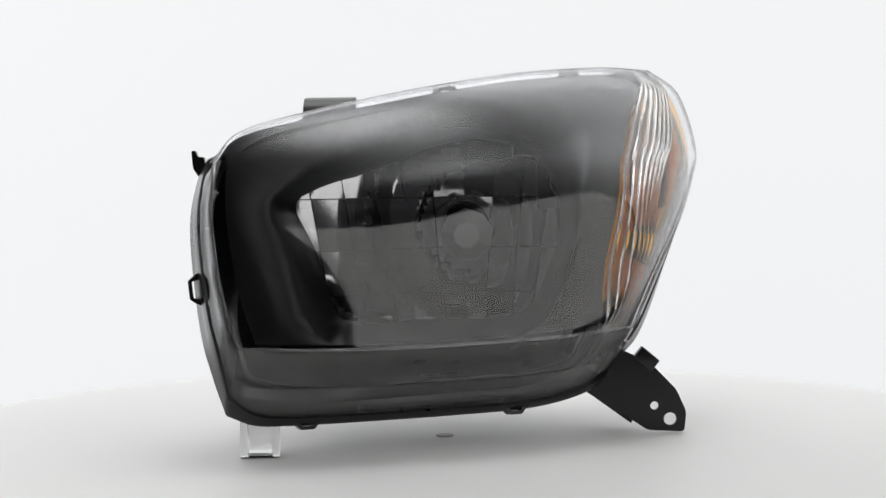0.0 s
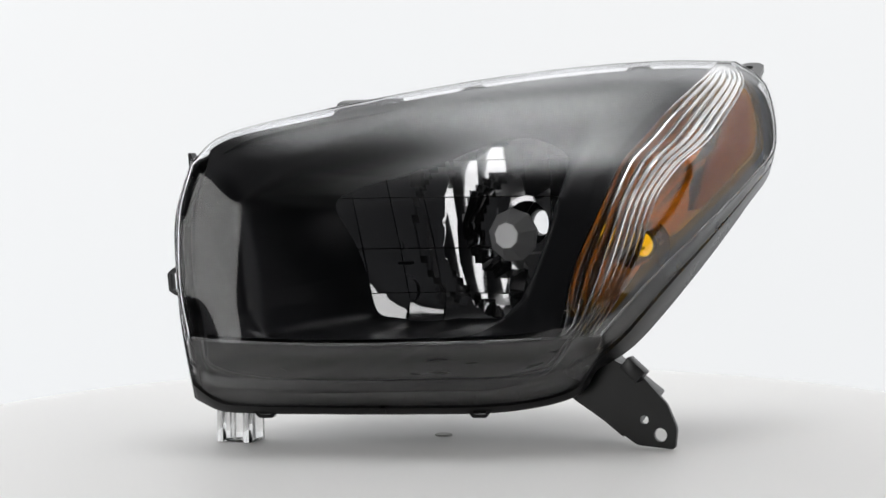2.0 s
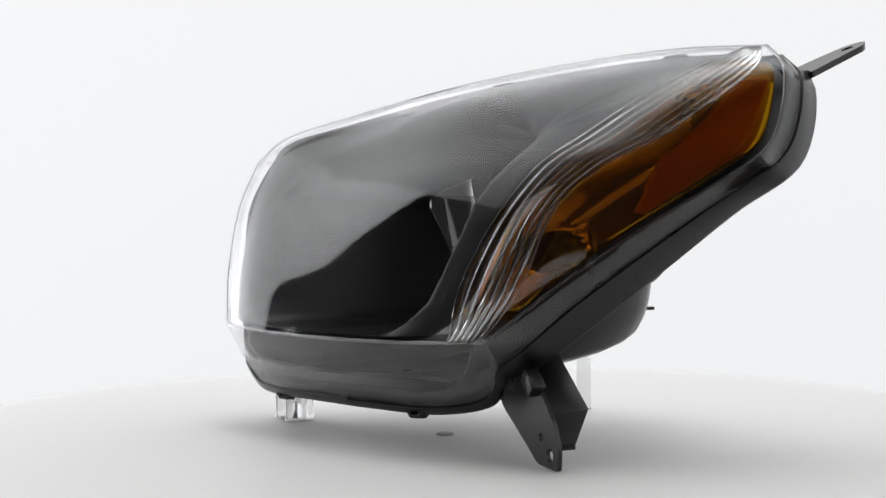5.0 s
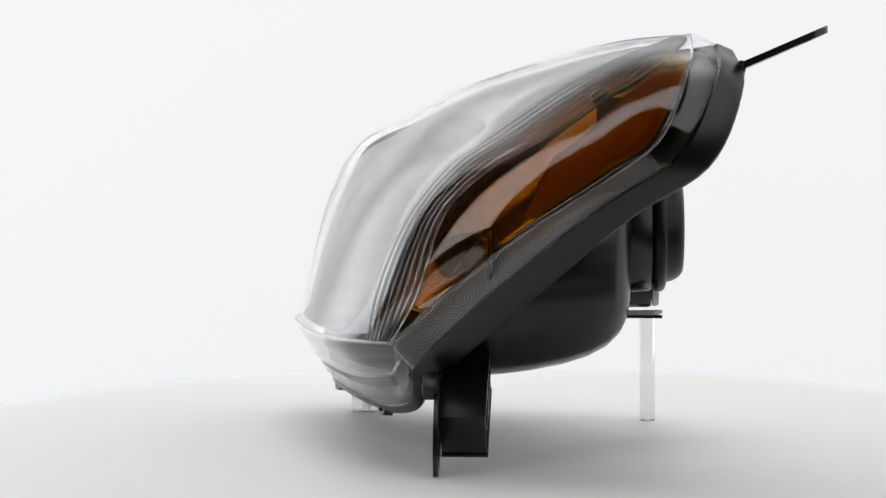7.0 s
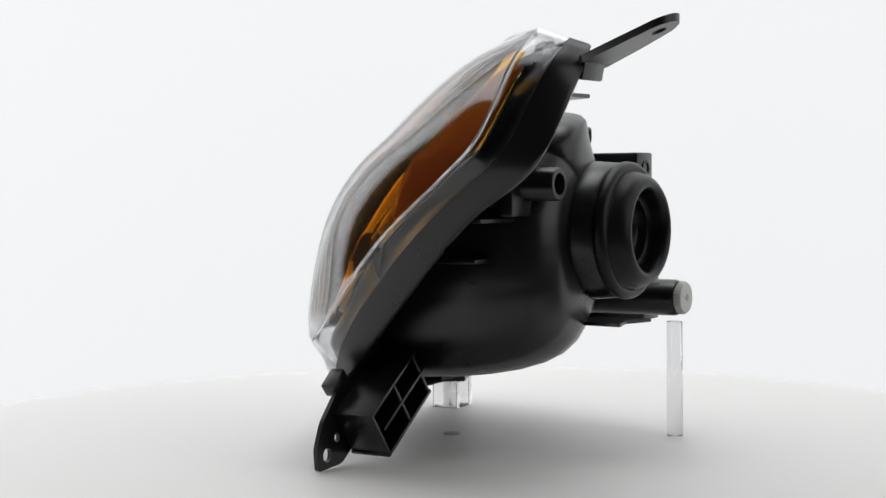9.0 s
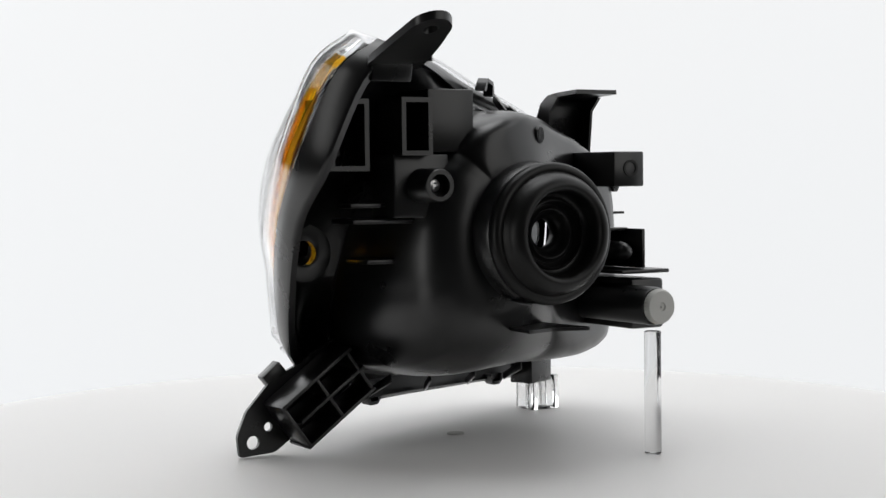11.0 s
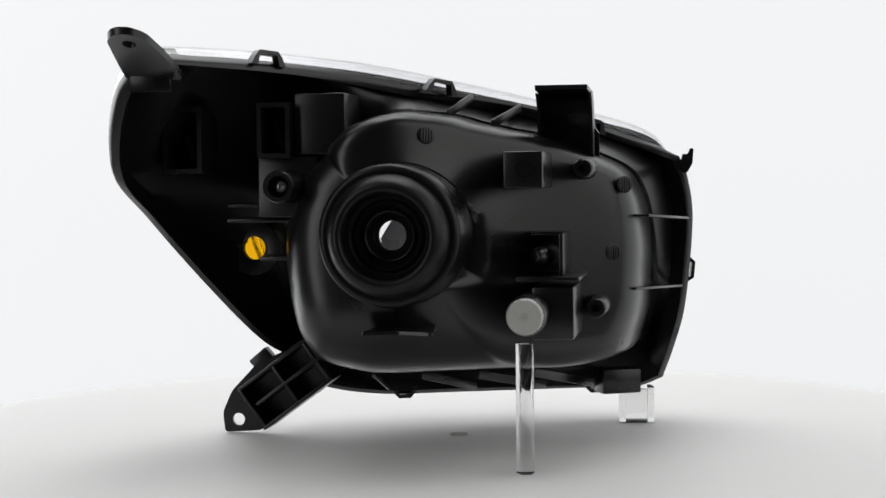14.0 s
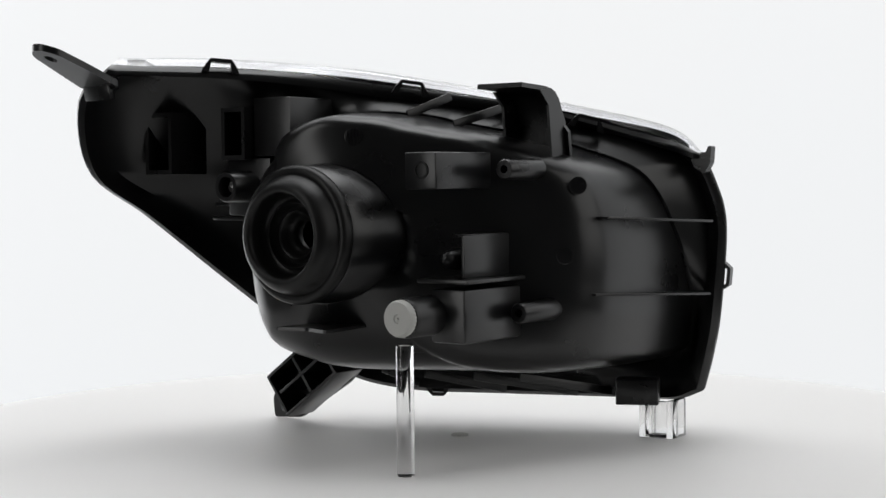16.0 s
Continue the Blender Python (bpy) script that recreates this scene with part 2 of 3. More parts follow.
# ---- headlight outlines, in metres about the turntable's axis ----
LEFT = [(-.136, -.128, .0775), (-.1465, -.1235, .115), (-.1535, -.1125, .162), (-.153, -.0972, .1968)]
TOP = [(-.153, -.0972, .1968), (-.137, -.077, .2168), (-.087, -.0345, .2328), (-.015, .0135, .2496), (.049, .067, .262), (.1185, .117, .2688), (.161, .1605, .2692)]
RIGHT = [(.1262, -.028, .0794), (.148, .0135, .1157), (.172, .0615, .1517), (.1893, .1113, .1837), (.1965, .141, .207), (.1850, .158, .250), (.161, .1605, .2692)]
CREASE = [(-.136, -.128, .0775), (-.10, -.130, .0765), (-.042, -.1137, .0752), (.0177, -.0936, .076), (.076, -.0675, .0774), (.1262, -.028, .0794)]
F_LEFT = [(-.1456, -.1038, .032), (-.1545, -.100, .057), (-.1625, -.096, .0885), (-.168, -.094, .150), (-.1645, -.083, .182), (-.158, -.075, .198)]
F_TOP = [(-.158, -.075, .198), (-.135, -.064, .2065), (-.0605, -.008, .230), (.013, .047, .243), (.077, .110, .255), (.145, .186, .259)]
F_RIGHT = [(.113, -.008, .054), (.133, .016, .070), (.156, .063, .110), (.1775, .122, .159), (.1835, .170, .191), (.170, .190, .238), (.145, .186, .259)]
F_BOTTOM = [(-.1456, -.1038, .032), (-.128, -.1015, .0252), (-.105, -.0975, .0243), (-.079, -.0905, .0245), (0, -.0606, .025), (.06, -.033, .0265), (.1, -.012, .036), (.113, -.008, .054)]
NS, NT = 81, 41
OUT = Vector((math.sin(radians(50)), -math.cos(radians(50)), .3))
OUTER = Vector((.980, .199, -.020))


def face_grid():
    """The lens's front, [s][t]: s from the inner end to the outer, t from the crease to the top."""
    b, tp, l, r = curve_points(CREASE, NS), curve_points(TOP, NS), curve_points(LEFT, NT), curve_points(RIGHT, NT)
    s, u = np.linspace(0, 1, NS)[:, None, None], np.linspace(0, 1, NT)[None, :, None]
    g = (1 - u) * b[:, None] + u * tp[:, None] + (1 - s) * l[None] + s * r[None]
    g = g - ((1 - s) * (1 - u) * b[0] + s * (1 - u) * b[-1] + (1 - s) * u * tp[0] + s * u * tp[-1])
    # full towards the outer end, where the front turns tightly into the end face along the flutes
    turn = np.clip(.8978 - .6084 * u + .0471 * u ** 2 + .7028 * u ** 3, .5, .97)
    k = .0501
    fold = -k * np.log(np.exp(-s / turn / k) + np.exp(-(1 - s) / (1 - turn) / k))
    fold = fold + k * np.log(1 + np.exp(-1 / (1 - turn) / k)) * (1 - s) + k * np.log(np.exp(-1 / turn / k) + 1) * s
    g = g + .0376 * fold * np.sin(np.pi * np.clip(u, 0, 1) ** .7037).clip(0) ** 1.0753 * np.array(OUTER)
    g = g + .0322 * np.sin(np.pi * s ** 1.4027) * np.sin(np.pi * u ** 1.6319) * np.array(OUT)
    g = g + .0023 * np.sin(np.pi * s ** .55) * np.sin(np.pi * u ** .8) * np.array((-.149, -.943, .298))
    return g


FACE = face_grid()
_ds, _dt = np.gradient(FACE, axis=0), np.gradient(FACE, axis=1)
NORMAL = np.cross(_ds, _dt)
NORMAL /= np.linalg.norm(NORMAL, axis=2, keepdims=True)
if NORMAL[NS // 2, NT // 2] @ np.array(OUT) < 0:
    NORMAL = -NORMAL


def loop_of(c, r, t, l):
    """One closed loop from crease, right, top, left points."""
    return np.vstack([c[:-1], r[:-1], t[::-1][:-1], l[::-1][:-1]])


EDGE = loop_of(FACE[:, 0], FACE[-1], FACE[:, -1], FACE[0])
RIM = loop_of(curve_points(F_BOTTOM, NS), curve_points(F_RIGHT, NT), curve_points(F_TOP, NS), curve_points(F_LEFT, NT))
NL = len(EDGE)
_way = RIM - EDGE
_way /= np.linalg.norm(_way, axis=1, keepdims=True)
SIDE = RIM - RIM.mean(0)
SIDE -= (SIDE * _way).sum(1, keepdims=True) * _way
SIDE /= np.linalg.norm(SIDE, axis=1, keepdims=True)
for _ in range(6):
    SIDE = (np.roll(SIDE, 1, 0) + SIDE + np.roll(SIDE, -1, 0)) / 3
SIDE /= np.linalg.norm(SIDE, axis=1, keepdims=True)
# how far the clear side wall reaches towards the rim, smoothed round the loop
REACH = np.r_[np.full(NS - 1, 0.93), np.full(NT - 1, 0.50), np.full(NS - 1, 0.75), np.full(NT - 1, 0.60)]
for _ in range(30):
    REACH = (np.roll(REACH, 1) + REACH + np.roll(REACH, -1)) / 3

BX, BZ = 0.0135, 0.149          # axis of the bulb
FOOTPRINT = [(-.135, .062), (-.140, .10), (-.138, .165), (-.128, .19), (-.09, .207), (-.04, .220), (.012, .231), (.05, .222), (.085, .195), (.1, .16), (.102, .12), (.096, .075), (.08, .050), (0, .0435), (-.06, .046), (-.115, .052)]
OPENING = [(-.118, .170), (-.10, .137), (-.089, .098), (-.082, .079), (-.01, .077), (.06, .080), (.077, .117), (.086, .15), (.082, .178), (.061, .206), (.014, .217), (-.053, .192)]


def polar(poly, angles, radius=0.012):
    """Distance from the bulb's axis to an outline, at each angle."""
    p = np.array(rounded(poly, radius)) - (BX, BZ)
    a = np.unwrap(np.arctan2(p[:, 1], p[:, 0]))
    if a[-1] < a[0]:
        a, p = a[::-1], p[::-1]
    r = np.hypot(p[:, 0], p[:, 1])
    full = np.r_[a - 2 * np.pi, a, a + 2 * np.pi]
    return np.interp(np.mod(angles - a[0], 2 * np.pi) + a[0], full, np.r_[r, r, r])


def parabola(x, z, depth=0.118):
    return depth - ((x - BX) ** 2 + (z - BZ) ** 2) / 0.21


_A = np.c_[np.ones(NL), RIM[:, 0], RIM[:, 2]]
PLANE = np.linalg.lstsq(_A, RIM[:, 1], rcond=None)[0]


def plane_y(x, z):
    """The level of the pan, sunk in the outer end where the signal sits."""
    return PLANE[0] + PLANE[1] * x + PLANE[2] * z - 0.034 * np.clip((x - 0.03) / 0.07, 0, 1)


def bowl_y(rad, ang, fp, yb):
    """Depth of the bowl's back at a polar place: a flat face that slopes to the inner end, domed to the outer."""
    q_ = np.clip(rad / fp, 0, 1)
    x = BX + rad * np.cos(ang)
    slope = 0.030 + 0.64 * (x + 0.124) + 0.010 * np.exp(-np.maximum(rad - 0.0468, 0) / 0.016)
    top = -0.008 * np.log(np.exp(-slope / 0.008) + np.exp(-0.128 / 0.008))
    inner = np.clip(-np.cos(ang) * 1.2 + 0.15 + 0.9 * np.sin(ang), 0, 1)
    power = 7.0 + 32.0 * inner
    return yb + np.maximum(top - yb, 0.002) * (1 - q_ ** power) ** 0.5


def build_housing(lamp):
    bm = bmesh.new()
    span = RIM - EDGE
    r0 = EDGE + span * (REACH[:, None] - 0.03) + SIDE * 0.0004
    r1 = EDGE + span * (REACH[:, None] - 0.03) + SIDE * 0.0030
    r2 = EDGE + span * 0.97 + SIDE * 0.0032
    r3 = RIM + _way * 0.001 + SIDE * 0.0016
    r4 = RIM + _way * 0.001 - SIDE * 0.0035
    r5 = RIM - _way * 0.004 - SIDE * 0.0055
    deep = 0.011 + 0.007 * np.clip((RIM[:, 0:1] - 0.05) / 0.06, 0, 1)
    r6 = RIM - _way * deep - SIDE * 0.0085
    ang = np.arctan2(r6[:, 2] - BZ, r6[:, 0] - BX)
    fp = polar(FOOTPRINT, ang)
    c, s = np.cos(ang), np.sin(ang)
    r6r = np.hypot(r6[:, 0] - BX, r6[:, 2] - BZ)
    fp = np.minimum(fp, r6r * 0.93)

    def ring(rad, yfun):
        x, z = BX + rad * c, BZ + rad * s
        return np.stack([x, yfun(x, z), z], 1)

    base = ring(fp * 1.02, lambda x, z: plane_y(x, z) + 0.002)
    rings = [r0, r1, r2, r3, r4, r5, r6]
    rings += [r6 + (base - r6) * k + np.array((0, -0.022, 0)) * math.sin(math.pi * k) * np.clip((r6[:, 0:1] - 0.06) / 0.06, 0, 1) for k in (0.12, 0.25, 0.375, 0.5, 0.625, 0.75, 0.875)]
    rings.append(base)
    yb = base[:, 1]
    def bowl(rho):
        rad = np.maximum(fp * rho, 0.0468)
        return np.stack([BX + rad * c, bowl_y(rad, ang, fp, yb), BZ + rad * s], 1)

    for rho in (1.0, 0.997, 0.991, 0.982, 0.97, 0.95, 0.91, 0.86, 0.8, 0.72, 0.64, 0.58, 0.53, 0.48, 0.44, 0.40, 0.37, 0.34):
        rings.append(bowl(rho))
    rings.append(ring(np.full(NL, 0.0460), lambda x, z: np.maximum(rings[-1][:, 1], 0.085)))
    rings.append(ring(np.full(NL, 0.0446), lambda x, z: np.full(NL, 0.1405)))
    rings.append(ring(np.full(NL, 0.0430), lambda x, z: np.full(NL, 0.1425)))
    rings.append(ring(np.full(NL, 0.022), lambda x, z: np.full(NL, 0.1425)))
    rings_mesh(bm, rings)
    # round opening of the signal's socket
    o = Vector((0.1336, 0, 0.1368))      # where the socket sits
    hit = [f for f in bm.faces if math.hypot(f.calc_center_median().x - o.x, f.calc_center_median().z - o.z) < 0.0085 and f.calc_center_median().y > -0.02]
    bmesh.ops.delete(bm, geom=hit, context="FACES")
    return part("housing", bm, BLACK, lamp, "black moulded plastic rear housing", smooth=50)


TV = np.linspace(0, 1, NT)


def band_edge(ts, ss):
    """Where the flutes begin or end, from the crease up, smoothed."""
    v = np.interp(TV, ts, ss)
    for _ in range(5):
        v[1:-1] = (v[:-2] + v[1:-1] + v[2:]) / 3
    return v


SL = band_edge((0, .12, .25, .35, .45, .55, .65, .72, .80, .92, .95, 1), (.895, .772, .702, .675, .661, .657, .662, .688, .742, .862, .912, .965))
SR = band_edge((0, .12, .30, .40, .50, .60, .68, .80, .90, 1), (.985, .938, .842, .79, .767, .778, .80, .868, .955, .992))


def sample_face(kind, vals, depth=0.0):
    """Rows of the lens's front pushed in by depth: vals run 0 to 1 over the front, the flutes, the outer end or the signal."""
    g = FACE - NORMAL * depth
    x = np.linspace(0, 1, NS)
    out = np.empty((len(vals), NT, 3))
    for jt in range(NT):
        a, b = {"front": (0, SL[jt]), "flutes": (SL[jt], SR[jt]), "end": (SR[jt], 1.0), "signal": (SL[jt] + 0.002, 0.985)}[kind]
        for k in range(3):
            out[:, jt, k] = np.interp(a + (b - a) * np.asarray(vals), x, g[:, jt, k])
    return out


def solid_sheet(outer, inner):
    """A closed sheet between two grids."""
    bm = bmesh.new()
    a, b = grid_mesh(bm, outer), grid_mesh(bm, inner)
    n, m = len(a), len(a[0])
    for i in range(n - 1):
        bm.faces.new((a[i][0], a[i + 1][0], b[i + 1][0], b[i][0]))
        bm.faces.new((a[i][-1], b[i][-1], b[i + 1][-1], a[i + 1][-1]))
    for k in range(m - 1):
        bm.faces.new((a[0][k], b[0][k], b[0][k + 1], a[0][k + 1]))
        bm.faces.new((a[-1][k], a[-1][k + 1], b[-1][k + 1], b[-1][k]))
    return bm


FLUTES = 7


def build_lens(lamp):
    sv = np.linspace(0, 1, 56)
    ob = part("lens", solid_sheet(sample_face("front", sv), sample_face("front", sv, 0.0025)), CLEAR, lamp, "clear polycarbonate front lens with moulded flutes", smooth=50)
    for f in range(FLUTES):
        sv = np.linspace(f / FLUTES, (f + 1) / FLUTES, 13)
        wave = np.sin(np.linspace(0, np.pi, 13)) * 0.0015
        inner = sample_face("flutes", sv, 0.0022) - (sample_face("flutes", sv, 0.0) - sample_face("flutes", sv, 1.0)) * wave[:, None, None]
        part("lens_flute", solid_sheet(sample_face("flutes", sv), inner), FLUTE, ob, smooth=50)
    sv = np.linspace(0, 1, 16)
    part("lens_end", solid_sheet(sample_face("end", sv), sample_face("end", sv, 0.0025)), CLEAR, ob, "clear outer end of the lens", smooth=50)
    # rounded bead along the edge of the front
    bm = bmesh.new()
    tang = np.roll(EDGE, -1, 0) - np.roll(EDGE, 1, 0)
    tang /= np.linalg.norm(tang, axis=1, keepdims=True)
    side2 = np.cross(tang, SIDE)
    rings = [[EDGE[k] + SIDE[k] * (0.0004 + 0.0011 * math.cos(a)) + side2[k] * 0.0011 * math.sin(a) for a in (math.pi / 3 * q_ for q_ in range(6))] for k in range(NL)]
    v = [[bm.verts.new(p_) for p_ in r] for r in rings]
    for k in range(NL):
        for q_ in range(6):
            bm.faces.new((v[k][q_], v[(k + 1) % NL][q_], v[(k + 1) % NL][(q_ + 1) % 6], v[k][(q_ + 1) % 6]))
    part("lens_bead", bm, FLUTE, ob, smooth=80)
    # two small moulded rings and guide tabs in the skirt
    for c in ((-.0600, -.0784, .0427), (.0633, -.0351, .0483)):
        bm = bmesh.new()
        add_lathe(bm, c, (.35, -.9, -.2), [(0.0042, -0.003), (0.0042, 0.0005), (0.0034, 0.001), (0.0022, 0.0005), (0.0022, -0.003)], 16)
        part("moulded_ring", bm, FROST, ob)
    for k in (14, 24, 42, 44, 52, 55, 63):
        bm = bmesh.new()
        a, b = EDGE[k] + (RIM[k] - EDGE[k]) * 0.62, EDGE[k] + (RIM[k] - EDGE[k]) * 0.90
        add_box(bm, Matrix.Translation((a + b) / 2 + SIDE[k] * 0.0018) @ Vector(b - a).to_track_quat("Z", "X").to_matrix().to_4x4(), .001, .0016, float(np.linalg.norm(b - a)), .0003)
        part("guide_tab", bm, FROST, ob)
    # fine moulded teeth along the skirt and in the top and inner walls
    def teeth(name, k0, k1, lo, hi, step, high):
        idx = np.arange(k0, k1 + 1) % NL
        a, b, sd = (EDGE + (RIM - EDGE) * lo)[idx], (EDGE + (RIM - EDGE) * hi)[idx], SIDE[idx]
        run = np.r_[0, np.cumsum(np.linalg.norm(a[1:] - a[:-1], axis=1))]
        bm = bmesh.new()
        for d in np.arange(step, run[-1] - step, step):
            cut = [[np.array([np.interp(d + o, run, arr[:, c]) for c in range(3)]) for arr in (a, b, sd)] for o in (-step * 0.32, 0.0, step * 0.32)]
            foot = [cut[0][0] + cut[0][2] * .0012, cut[2][0] + cut[2][2] * .0012, cut[2][1] + cut[2][2] * .0012, cut[0][1] + cut[0][2] * .0012]
            v = [bm.verts.new(p_) for p_ in foot + [cut[1][0] + cut[1][2] * (.0012 + high), cut[1][1] + cut[1][2] * (.0012 + high)]]
            for f in ((0, 1, 4), (1, 2, 5, 4), (2, 3, 5), (3, 0, 4, 5)):
                bm.faces.new([v[q_] for q_ in f])
        tagged(part(name, bm, TOOTH, ob, smooth=0), kind="stuff")

    teeth("skirt_serration", 2, NS - 8, 0.55 * 0.93, 0.70 * 0.93, 0.0017, 0.0007)
    teeth("wall_serration", NS + NT + 2, 2 * NS + NT - 5, 0.12, 0.28, 0.0015, 0.0006)
    teeth("wall_serration", 2 * NS + NT, NL - 4, 0.12, 0.28, 0.0015, 0.0006)
    # side walls behind the front, the lower one hazed by fine prisms
    last = NS - 1
    for name, k0, k1, mat, text in (("lens_skirt", 0, last, FROST, "hazed lower skirt of the lens"), ("lens_wall", last, last + NT - 1, CLEAR, ""), ("lens_wall", last + NT - 1, 2 * last + NT - 1, CLEAR, ""), ("lens_wall", 2 * last + NT - 1, NL, CLEAR, "")):
        bm = bmesh.new()
        idx = [k % NL for k in range(k0, k1 + 1)]
        rows = []
        low = name == "lens_skirt"
        for k, o in ((0.0, 0), (0.05, .0012), (0.25, .0012), (0.48, .0012), (0.51, .0032 if low else .0012), (0.55, .0004 if low else .0012), (0.78, .0004 if low else .0012), (0.82, .002 if low else .0012), (0.86, .0008), (1.0, .0008)):
            rows.append((EDGE + (RIM - EDGE) * (REACH * k)[:, None] + SIDE * o)[idx])
        grid_mesh(bm, rows)
        bmesh.ops.recalc_face_normals(bm, faces=bm.faces)
        w = part(name, bm, mat, ob, text, smooth=50)
        m = w.modifiers.new("wall", "SOLIDIFY")
        m.thickness, m.offset = 0.002, 0
    return ob


def build_bezel(lamp):
    fr = sample_face("front", np.linspace(0, 0.995, 70), 0.0055)
    outer = np.vstack([fr[3:, 1], fr[-1, 2:-1], fr[3:, -1][::-1], fr[3, 2:-1][::-1]])
    ang = np.arctan2(outer[:, 2] - BZ, outer[:, 0] - BX)
    rad = polar(OPENING, ang, 0.02)
    x, z = BX + rad * np.cos(ang), BZ + rad * np.sin(ang)
    back = bowl_y(rad, ang, polar(FOOTPRINT, ang), plane_y(x, z))
    target = np.stack([x, np.minimum(parabola(x, z, 0.112), back - 0.001) - 0.006, z], 1)
    near = FACE[np.arange(NS)[:, None] / (NS - 1) <= SR[None] + 0.01]
    late = 0.80 - 0.52 * np.clip(np.sin(ang) * 1.6 - 0.3, 0, 1)
    for _ in range(8):
        late = (np.roll(late, 1) + late + np.roll(late, -1)) / 3

    def lens_y(p):
        """Depth of the lens's front before points of the bezel."""
        out = []
        for q_ in p:
            d = (near[:, 0] - q_[0]) ** 2 + (near[:, 2] - q_[2]) ** 2
            i = np.argpartition(d, 8)[:8]
            w = 1 / (d[i] + 1e-7)
            out.append((near[i, 1] * w).sum() / w.sum())
        return np.array(out)

    ease = 0.12 + 0.5 * np.clip(-np.cos(ang) * 1.5 - 0.3, 0, 1)
    bm = bmesh.new()
    rings = []
    for k in (0, 0.06, 0.14, 0.24, 0.34, 0.44, 0.52, 0.60, 0.68, 0.76, 0.83, 0.89, 0.94, 0.975, 1):
        p = outer + (target - outer) * k
        roll_in = 1 - np.sqrt(np.clip(1 - np.clip((k - late) / (1 - late), 0, 1) ** 2, 0, 1))
        behind = lens_y(p) + 0.006 + 0.004 * k
        front = behind
        for _ in range(5):
            front = (np.roll(front, 1) + front + np.roll(front, -1)) / 3
        front = np.maximum(front, behind)
        begin = np.clip(1 - k / ease, 0, 1)
        p[:, 1] = begin * outer[:, 1] + (1 - begin) * ((1 - roll_in) * front + roll_in * target[:, 1])
        rings.append(p)
    last = target.copy()
    last[:, 1] += 0.006
    rings.append(last)
    rings_mesh(bm, rings)
    return part("bezel", bm, BEZEL, lamp, "satin black inner bezel round the reflector", smooth=60)


def build_reflector(lamp):
    bm = bmesh.new()
    add_lathe(bm, (BX, 0, BZ), (0, 1, 0), [(0.0175, 0.106), (0.0215, 0.1055), (0.0215, 0.108), (0.0175, 0.1085), (0.0175, 0.106)], 40)
    refl = part("reflector", bm, CHROME, lamp, "faceted aluminised reflector bowl", smooth=30)
    cols = [-.128, -.102, -.078, -.055, -.034, -.012, .012, .034, .055, .074, .094]
    rows = [.072, .097, .131, .170, .198, .226]
    for i in range(len(cols) - 1):
        for j in range(len(rows) - 1):
            pts = []
            ta, tb = random.uniform(-.02, .02), random.uniform(-.03, .03)
            wide = cols[i + 1] - cols[i]
            for a in np.linspace(0.015, 0.985, 9):
                line = []
                for b in np.linspace(0.012, 0.988, 7):
                    z = rows[j] + (rows[j + 1] - rows[j]) * b
                    x = cols[i] + (cols[i + 1] - cols[i]) * a + 0.16 * (z - 0.17) * (-1 if cols[i] < 0 else 1) * (0.5 if abs(cols[i]) < .05 else 1)
                    an = math.atan2(z - BZ, x - BX)
                    lim = float(polar(FOOTPRINT, np.array([an]))[0]) * 0.93
                    r = math.hypot(x - BX, z - BZ)
                    if r > lim:
                        x, z = BX + (x - BX) * lim / r, BZ + (z - BZ) * lim / r
                        r = lim
                    if r < 0.019:
                        x, z = BX + (x - BX) * 0.019 / max(r, 1e-5), BZ + (z - BZ) * 0.019 / max(r, 1e-5)
                    r = math.hypot(x - BX, z - BZ)
                    an = math.atan2(z - BZ, x - BX)
                    back = float(bowl_y(max(r, 0.03), an, lim / 0.93, plane_y(x, z)))
                    if r < 0.062 and x < BX:
                        back = min(back, 0.086)
                    para = float(parabola(x, z, 0.112)) - 0.35 * 2 * ((cols[i] + cols[i + 1]) / 2 - BX) / 0.21 * (a - 0.5) * wide
                    y = (min(para, back - (0.007 if r < 0.075 else 0.003)) if r > 0.038 else para) - 0.004 - 0.0006 * (1 - (2 * a - 1) ** 2) + (a - .5) * wide * ta + (b - .5) * .03 * tb
                    line.append((x, y, z))
                pts.append(line)
            pts = np.array(pts)
            bm = solid_sheet(pts, pts + np.array((0, 0.0012, 0)))
            shut = [f for f in bm.faces if math.hypot(f.calc_center_median().x - BX, f.calc_center_median().z - BZ) < 0.0186]
            bmesh.ops.delete(bm, geom=shut, context="FACES")
            part("facet", bm, CHROME, refl, smooth=30)
    # octagonal shield before the bulb
    bm = bmesh.new()
    n = 9
    o = Vector((0.0129, 0.0745, 0.141))
    rings = []
    for r, y in ((0.0198, 0.0085), (0.0205, 0.0065), (0.0195, 0.004), (0.0105, -0.006), (0.0095, -0.0065)):
        rings.append([o + Vector((r * math.cos(2 * math.pi * k / n + 0.2), y, r * math.sin(2 * math.pi * k / n + 0.2))) for k in range(n)])
    v = rings_mesh(bm, rings)
    bm.faces.new(v[-1])
    shield = part("bulb_shield", bm, SHIELD, lamp, "faceted satin metal bulb shield", smooth=10)
    for sgn in (-1, 1):
        bm = bmesh.new()
        add_box(bm, pose(o.x + sgn * 0.012, 0.1, o.z - 0.014), 0.004, 0.034, 0.0012, 0.0003)
        part("shield_leg", bm, SHIELD, shield)


